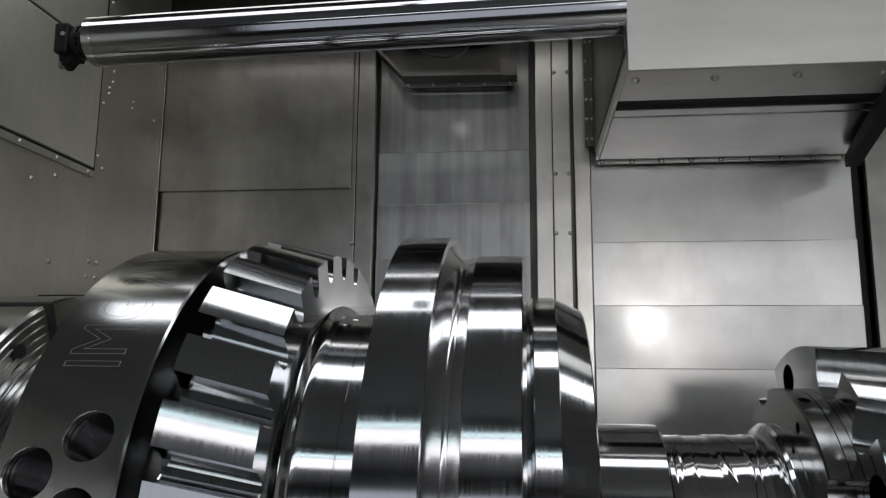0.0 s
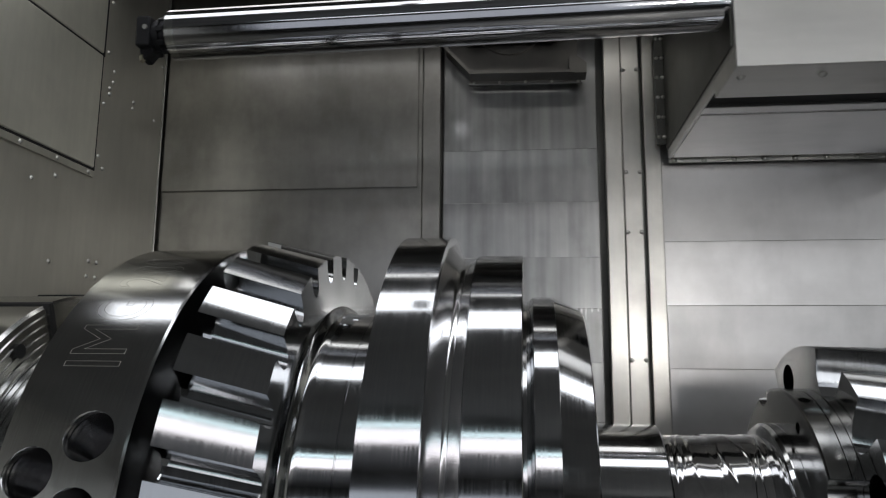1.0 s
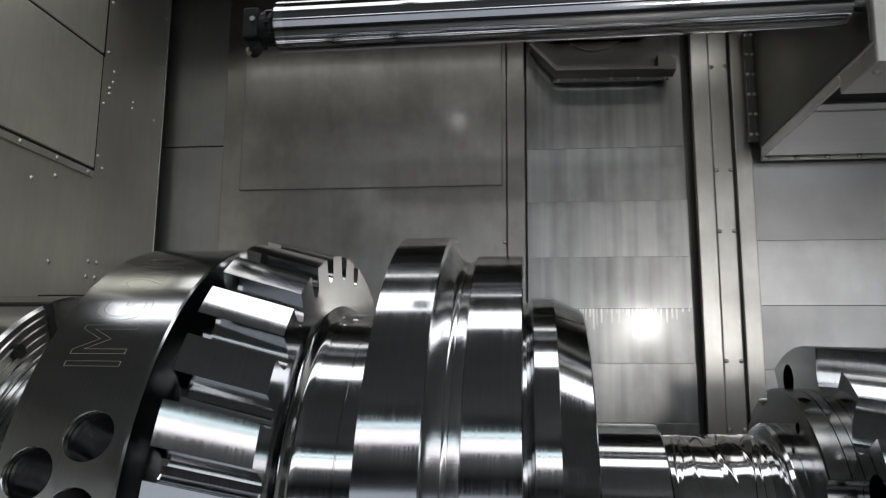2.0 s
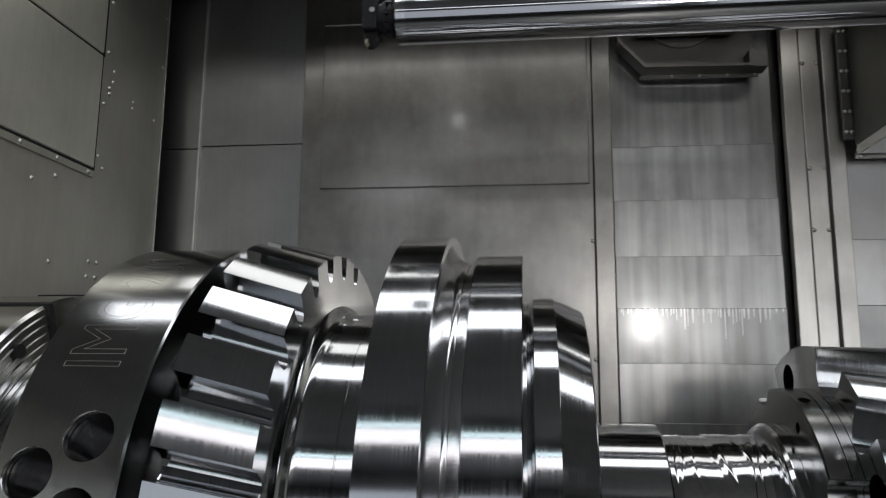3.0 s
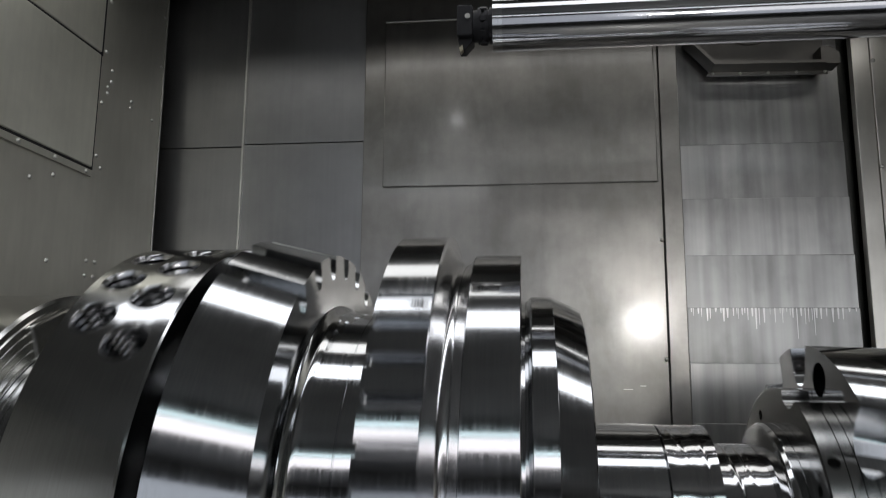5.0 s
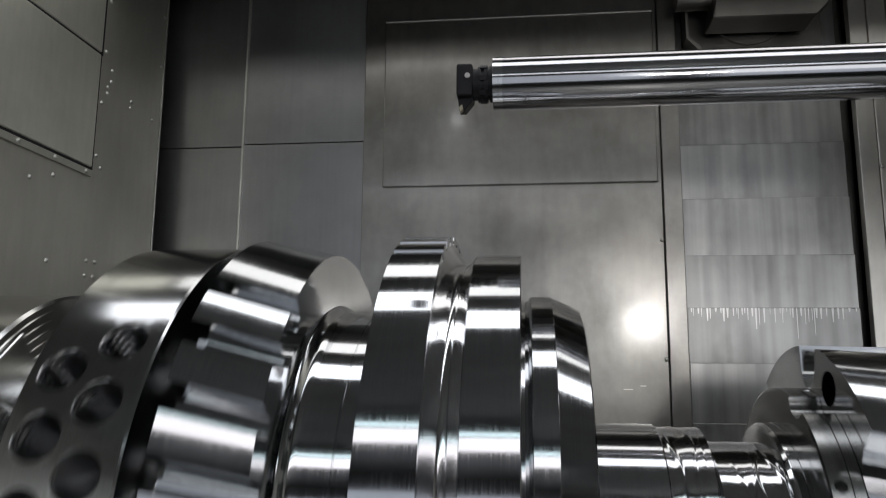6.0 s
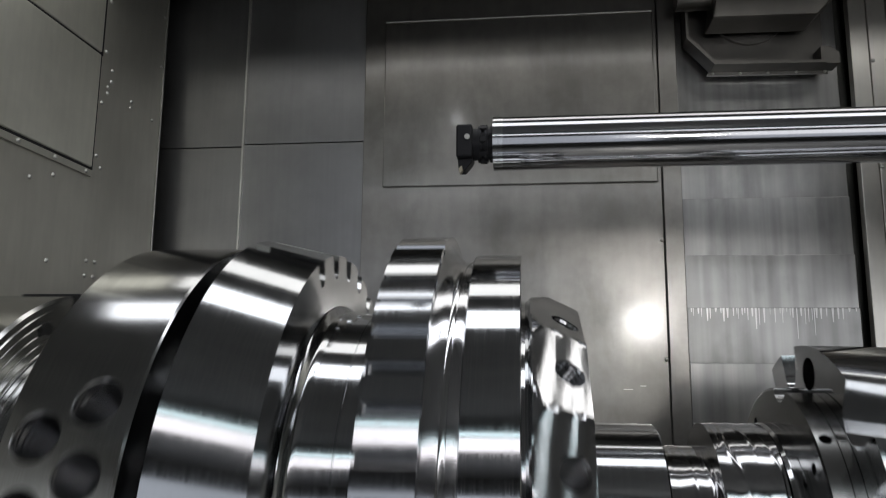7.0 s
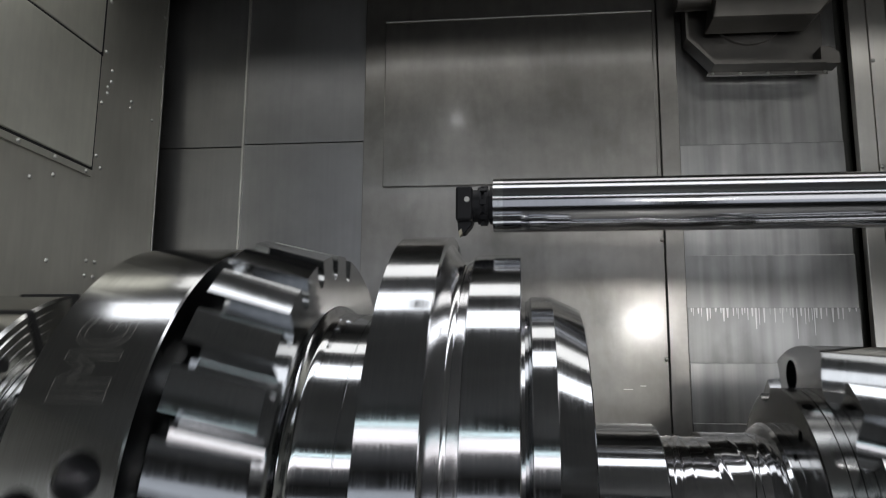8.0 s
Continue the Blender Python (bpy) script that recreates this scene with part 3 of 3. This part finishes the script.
def plate(name, x0, x1, z0, z1, front, thick, material, bevel=0.002, label=""):
    return part(name, ubox(x0, x1, front, front + thick, z0, z1, bevel), material, carriage, label)


plate("cover_sheet", -0.347, 0.2745, ZB, ZT, BK, 0.012, SHEET)
plate("raised_plate", -0.302, 0.2665, 0.3775, 0.746, BK - 0.008, 0.008, SHEET, 0.003)
# Lamp glint on the plate's top bevel, added as a thin pale strip.
plate("plate_glint", -0.3015, 0.266, 0.7463, 0.7495, BK - 0.0085, 0.0085, RIVET, 0.0008, "pale strip for the lamp glint on the top edge")
# Gap strips and recess back: shade between the covers put into a dark colour.
plate("gap_strip", 0.2745, 0.2785, ZB, ZT, BK + 0.008, 0.014, SHEET_DARK)
plate("edge_strip", 0.2765, 0.3135, ZB, ZT, BK - 0.003, 0.02, SHEET)
plate("recess_back", 0.30, 0.665, ZB, ZT, BK + 0.046, 0.01, SHEET_DARK)
for k, (z0, z1) in enumerate([(0.454, ZT), (0.338, 0.454), (0.220, 0.338), (0.114, 0.220), (0.005, 0.114), (-0.11, 0.005), (-0.5, -0.11)]):
    plate("way_cover_slat", 0.3165, 0.645, z0, z1 + 0.01, BK + 0.034 - 0.004 * k, 0.01, SLAT)
plate("edge_strip", 0.6575, 0.6915, ZB, ZT, BK - 0.004, 0.02, STRIP)
plate("edge_strip", 0.6925, 0.7285, ZB, ZT, BK - 0.006, 0.02, STRIP)
plate("gap_strip", 0.7285, 0.736, ZB, ZT, BK + 0.012, 0.01, SHEET_DARK)
plate("edge_strip", 0.736, 0.768, ZB, ZT, BK - 0.004, 0.02, STRIP)
for k, (z0, z1) in enumerate([(0.425, ZT), (0.249, 0.425), (0.119, 0.249), (-0.005, 0.119), (-0.13, -0.005), (-0.5, -0.13)]):
    plate("way_cover_slat", 0.7695, 1.283, z0, z1 + 0.01, BK + 0.02 - 0.004 * k, 0.01, SLAT_CLEAN)
plate("gap_strip", 1.283, 1.303, ZB, ZT, BK + 0.03, 0.01, GAP)
plate("cover_sheet", 1.303, 2.35, ZB, ZT, BK, 0.012, SHEET)

# dried coolant runs, pale below one seam and dark and oily below others
def runs(z, y, x0, x1, width, length, gap, material, seed, label):
    bm = bmesh.new()
    rng = random.Random(seed)
    x = x0
    while x < x1:
        w, drop_len = rng.uniform(*width), rng.uniform(*length) * (2 if rng.random() < 0.25 else 1)
        p, q = at(x, y, z), at(x + w, y + 0.0008, z - drop_len)
        top = [bm.verts.new((px, p.y, p.z)) for px in (p.x, q.x)]
        low = [bm.verts.new((p.x + (q.x - p.x) * f, p.y + 0.0004, q.z)) for f in (0.7, 0.3)]
        back = [bm.verts.new((v.co.x, q.y, v.co.z)) for v in top + low]
        bm.faces.new(top + low)
        for i in range(4):
            v = (top + low)
            bm.faces.new((v[i], v[(i + 1) % 4], back[(i + 1) % 4], back[i]))
        x += w + rng.uniform(*gap)
    part("coolant_runs", bm, material, carriage, label, 5)["kind"] = "stuff"


runs(0.1235, BK + 0.0174, 0.324, 0.64, (0.0012, 0.0045), (0.006, 0.03), (0.0008, 0.009), SLAT_CLEAN, 4, "pale dried coolant runs")
for x, z, w in ((0.1860, -0.0380, 0.018), (0.2185, -0.0312, 0.011)):
    plate("scratch", x, x + w, z, z + 0.0016, BK - 0.0002, 0.002, RIVET, 0.0, "short bright scratch")
for x, z in [(0.2705, 0.259), (0.2705, 0.021), (0.2705, -0.2)]:
    rivet(RIVET_Y, x, BK, z, carriage)
for x in (0.6965, 0.7245):
    for z in (0.62, 0.40, 0.275, 0.02, -0.11):
        rivet(RIVET_Y, x, BK - 0.006, z, carriage)

# guard tray with a round cover at the top of the way cover
def prism(points, y0, y1, bevel=0.0):
    """An outline of (x, z) plan points, solid from y0 to y1."""
    bm = bmesh.new()
    a = [bm.verts.new(at(x, y0, z)) for x, z in points]
    b = [bm.verts.new(at(x, y1, z)) for x, z in points]
    for i in range(len(a)):
        j = (i + 1) % len(a)
        bm.faces.new((a[i], a[j], b[j], b[i]))
    bm.faces.new(a)
    bm.faces.new(b)
    if bevel:
        bmesh.ops.bevel(bm, geom=list(bm.edges), offset=bevel, segments=1, affect="EDGES")
    return bm


TOP = 0.84
part("tray_back", prism([(0.335, TOP), (0.335, 0.670), (0.383, 0.617), (0.605, 0.613), (0.605, TOP)], 1.500, 1.512), TRAY, carriage)
part("tray_lip", prism([(0.326, TOP), (0.326, 0.666), (0.379, 0.608), (0.383, 0.6135), (0.3315, 0.670), (0.3315, TOP)], 1.455, 1.500), TRAY, carriage)
part("tray_lip", prism([(0.379, 0.608), (0.593, 0.604), (0.593, 0.6095), (0.383, 0.6135)], 1.455, 1.500), TRAY, carriage)
tray_flange = part("tray_flange", prism([(0.374, 0.602), (0.612, 0.599), (0.612, 0.6055), (0.376, 0.6085)], 1.498, 1.506), SHEET, carriage)
for k in range(5):
    rivet(RIVET_Y, 0.385 + 0.055 * k, 1.498, 0.6050 - 0.0007 * k, tray_flange, size=0.8)
part("tray_bracket", prism([(0.585, 0.604), (0.62, 0.604), (0.62, 0.625), (0.603, 0.64), (0.585, 0.64)], 1.46, 1.50), TRAY, carriage)
c = at(0.462, 1.500, 0.742)
round_cover = part("round_cover", disc_y(bmesh.new(), c.x, c.y, c.z, 0.078 * S, 0.012, 48), TRAY, carriage)
part("cover_hub", disc_y(bmesh.new(), c.x, c.y - 0.012, c.z - 0.06, 0.006, 0.004, 12), GAP, round_cover)
part("upper_hood", prism([(0.366, 0.681), (0.560, 0.679), (0.612, 0.735), (0.612, TOP), (0.392, TOP)], 1.40, 1.475, 0.003), TRAY, carriage)
bm = bmesh.new()
c = at(0.3, 1.44, 0.745)
tube_x(bm, 0.305 * S, 0.372 * S, c.y, c.z, 0.026 * S, 28)
part("roller", bm, TRAY, carriage)

# sliding panels that come out behind the headstock wall
panel_two = tagged(empty("telescopic_panel"), "dark stainless telescopic panel sliding behind the cover wall", "machine cover", "telescopic panels")
part("panel_sheet", ubox(-0.621, -0.25, BK + 0.02, BK + 0.03, 0.4880, ZT, 0.0015), SLAT_DARK, panel_two)
part("panel_sheet", ubox(-0.621, -0.25, BK + 0.022, BK + 0.032, ZB, 0.4868, 0.0015), SLAT_DARK, panel_two)
# The edge's bright glint, put into a pale strip standing proud.
part("edge_glint", ubox(-0.6245, -0.6200, BK + 0.012, BK + 0.032, ZB, ZT, 0.0015), RIVET, panel_two, "pale strip for the bright glint on the panel edge")
panel_one = tagged(empty("telescopic_panel"), "dark stainless telescopic panel beside the headstock wall", "machine cover", "telescopic panels")
part("panel_sheet", ubox(-1.0, -0.58, BK + 0.045, BK + 0.055, 0.4910, ZT, 0.0015), SLAT_DARK, panel_one)
part("panel_sheet", ubox(-1.0, -0.58, BK + 0.047, BK + 0.057, ZB, 0.4898, 0.0015), SLAT_DARK, panel_one)

# ---- boring head: housing, bar and cutting tool ----
head = tagged(empty("boring_head"), "pale sheet metal tool housing carrying a long polished boring bar", "machine tool head")
HT = 0.745
part("housing_shell", ubox(0.777, 1.30, 0.978, 1.47, 0.432, HT, 0.004), HOUSING, head)
front_lip = part("front_lip", ubox(0.777, 1.30, 0.978, 1.094, 0.4035, 0.4318, 0.002), HOUSING, head)
part("front_panel", ubox(0.7772, 1.30, 0.9745, 0.978, 0.4035, HT, 0.0015), HOUSING, head)
part("side_lip", ubox(0.777, 0.783, 1.0945, 1.47, 0.420, 0.4325, 0.001), HOUSING, head)
# Side panel is much darker than the housing front.
part("side_panel", ubox(0.774, 0.7768, 0.985, 1.465, 0.437, HT - 0.005, 0.001), SHEET_DARK, head, "dark side panel")
# Slot is a near-black plate; the shade inside is put into its colour.
part("slot", ubox(0.784, 1.25, 1.0945, 1.1895, 0.4285, 0.4318), GAP, head)
part("bottom_plate", ubox(0.784, 1.25, 1.190, 1.2195, 0.4225, 0.4318, 0.002), HOUSING_BASE, head)
part("bottom_plate", ubox(0.784, 1.25, 1.220, 1.468, 0.4205, 0.4318, 0.002), HOUSING_BASE, head)
# The notch is a solid box; its inner shade is put into the dark colour.
part("side_notch", ubox(0.770, 0.797, 0.970, 1.08, 0.528, 0.60, 0.003), SHEET_DARK, head)
for x in (0.792, 0.90, 1.01, 1.12):
    rivet(RIVET_Z, x, 1.012, 0.4035, front_lip, "screw", 1.3)
# hinge along the wall edge
bm = bmesh.new()
h0, h1 = at(0.782, 1.480, 0.430), at(1.272, 1.480, 0.430)
tube_x(bm, h0.x, h1.x, h0.y, h0.z, 0.0055, 12)
part("hinge_pin", bm, RIVET, head)
wall_leaf = part("hinge_leaf", ubox(0.782, 1.272, 1.4885, 1.492, 0.416, 0.427, 0.0006), RIVET, head)
housing_leaf = part("hinge_leaf", ubox(0.782, 1.272, 1.4705, 1.4735, 0.421, 0.431, 0.0006), RIVET, head)
for k in range(9):
    rivet(RIVET_Y, 0.792 + 0.0585 * k, 1.4885, 0.4205, wall_leaf, "screw", 1.3)
    rivet(RIVET_Y, 0.800 + 0.0585 * k, 1.4705, 0.426, housing_leaf, "screw", 1.3)
side_bracket = part("side_bracket", ubox(0.757, 0.776, 1.470, 1.478, 0.45, 0.69, 0.0015), SHEET_DARK, head)
for k in range(6):
    for x in (0.7615, 0.7715):
        rivet(RIVET_Y, x, 1.470, 0.465 + 0.042 * k, side_bracket, "screw", 0.9)
bm = box(bmesh.new(), -0.013 * S, 0.013 * S, -0.21 * S, 0.21 * S, -0.012 * S, 0.012 * S, 0.003)
bm.transform(Matrix.Translation(at(1.203, 1.235, 0.398)) @ Matrix.Rotation(radians(-14), 4, "Z"))
part("diagonal_brace", bm, GAP, head, "dark folded diagonal brace")
BAR_Z = 0.506
c = at(0, 1.0, BAR_Z)
bm = bmesh.new()
tube_x(bm, -0.0445 * S, 0.752 * S, c.y, c.z, 0.0372 * S, 64)
tube_x(bm, 0.752 * S, 0.786 * S, c.y, c.z, 0.020 * S, 32)
boring_bar = part("boring_bar", bm, CHROME, head, "polished cylindrical boring bar")
bm = bmesh.new()
tube_x(bm, -0.075 * S, -0.044 * S, c.y, c.z, 0.0225 * S, 24)
adapter = part("adapter", bm, BLACK, head)
tool_block = part("tool_block", ubox(-0.0955, -0.073, 0.975, 1.025, BAR_Z - 0.024, BAR_Z + 0.023, 0.004), BLACK, head)
part("clamp_screw", disc_y(bmesh.new(), -0.080 * S, c.y - 0.025 * S, c.z + 0.004 * S, 0.005, 0.003, 12), RIVET, tool_block)
for x in (-0.066, -0.057, -0.0495):
    bm = bmesh.new()
    tube_x(bm, x * S, (x + 0.005) * S, c.y, c.z, 0.0258 * S, 24)
    part("coupling_ring", bm, BLACK, adapter)
for k in range(8):
    bm = box(bmesh.new(), -0.063 * S, -0.053 * S, -0.004 * S, 0.004 * S, 0.02 * S, 0.0275 * S, 0.001)
    bm.transform(Matrix.Translation((0, c.y, c.z)) @ Matrix.Rotation(math.tau * k / 8, 4, "X"))
    part("clamp_lug", bm, BLACK, adapter)
bm = bmesh.new()
tube_x(bm, -0.0447 * S, -0.031 * S, c.y, c.z, 0.0374 * S, 64)
part("end_ring", bm, STEEL_FINE, boring_bar, "bright ground end ring")
tool_holder = part("tool_holder", prism([(-0.0945, BAR_Z - 0.020), (-0.074, BAR_Z - 0.020), (-0.074, BAR_Z - 0.028), (-0.084, BAR_Z - 0.040), (-0.0925, BAR_Z - 0.040)], 0.988, 1.012, 0.001), BLACK, head)
part("insert", prism([(-0.0925, BAR_Z - 0.038), (-0.088, BAR_Z - 0.034), (-0.0865, BAR_Z - 0.041), (-0.0905, BAR_Z - 0.0455)], 0.984, 0.994, 0.0006), CARBIDE, tool_holder, "small bright carbide insert")


# ---- motion ----
def travel(t):
    """How far the carriage still has to go to the right, in plan units."""
    def gone(t):
        v = 0.1785
        if t < 0.5:
            return v * (0.195 * t + 0.805 * t * t)
        g = v * (0.0975 + 0.20125)
        if t < 3.63:
            return g + v * (t - 0.5)
        g += v * 3.13
        u = min(t - 3.63, 0.31)
        return g + v * (u - u * u / 0.62)
    return gone(8.0) - gone(t)


def turn(t):
    """Degrees by which the spindle has turned: a slow start, then a steady speed."""
    steady = 101.2
    if t < 3.59:
        return 0.0
    if t < 4.7:
        return 20.6 * (t - 3.59) ** 2
    full = 353.9 - steady * (8.0 - t)
    if t >= 4.9:
        return full
    u = (t - 4.7) / 0.2
    p0, v0 = 20.6 * 1.11 ** 2, 45.7 * 0.2
    p1, v1 = 353.9 - steady * 3.1, steady * 0.2
    return (2 * u ** 3 - 3 * u * u + 1) * p0 + (u ** 3 - 2 * u * u + u) * v0 + (3 * u * u - 2 * u ** 3) * p1 + (u ** 3 - u * u) * v1


def drop(t):
    """How far the boring head has come down, in plan units."""
    u = max(0.0, t - 4.80)
    return 0.0 if u == 0 else 0.0885 * min(u, 9) if u > 0.1 else 0.0885 * u * u * 5 + 0.0


def quill(t):
    """The bar in its head: it slides out a little and comes level as the carriage runs."""
    pivot = Matrix.Translation(at(0.776, 1.0, BAR_Z))
    slide, sag = max(0.0, 0.0245 * (1 - t / 2)), max(0.0, 0.0140 * (1 - t / 3)) / 0.81
    return Matrix.Translation((slide * S, 0, 0)) @ pivot @ Matrix.Rotation(-sag, 4, "Y") @ pivot.inverted()


def motions():
    times = [i / 10 for i in range(81)]
    walk(work, [(t, Matrix.Translation(axis) @ pose(0, 0, 0, -turn(t))) for t in times])
    walk(chuck, [(t, Matrix.Translation(axis) @ pose(0, 0, 0, -turn(t))) for t in times])
    walk(carriage, [(t, pose(-travel(t) * S, 0, 0)) for t in times])
    walk(panel_two, [(t, pose(-0.75 * travel(t) * S, 0, 0)) for t in times])
    walk(panel_one, [(t, pose(-0.4 * travel(t) * S, 0, 0)) for t in times])
    for piece in (boring_bar, adapter, tool_block, tool_holder):
        walk(piece, [(t, quill(t)) for t in times])
    walk(head, [(t, pose(-travel(t) * S, 0, -drop(t) * S)) for t in times])


motions()
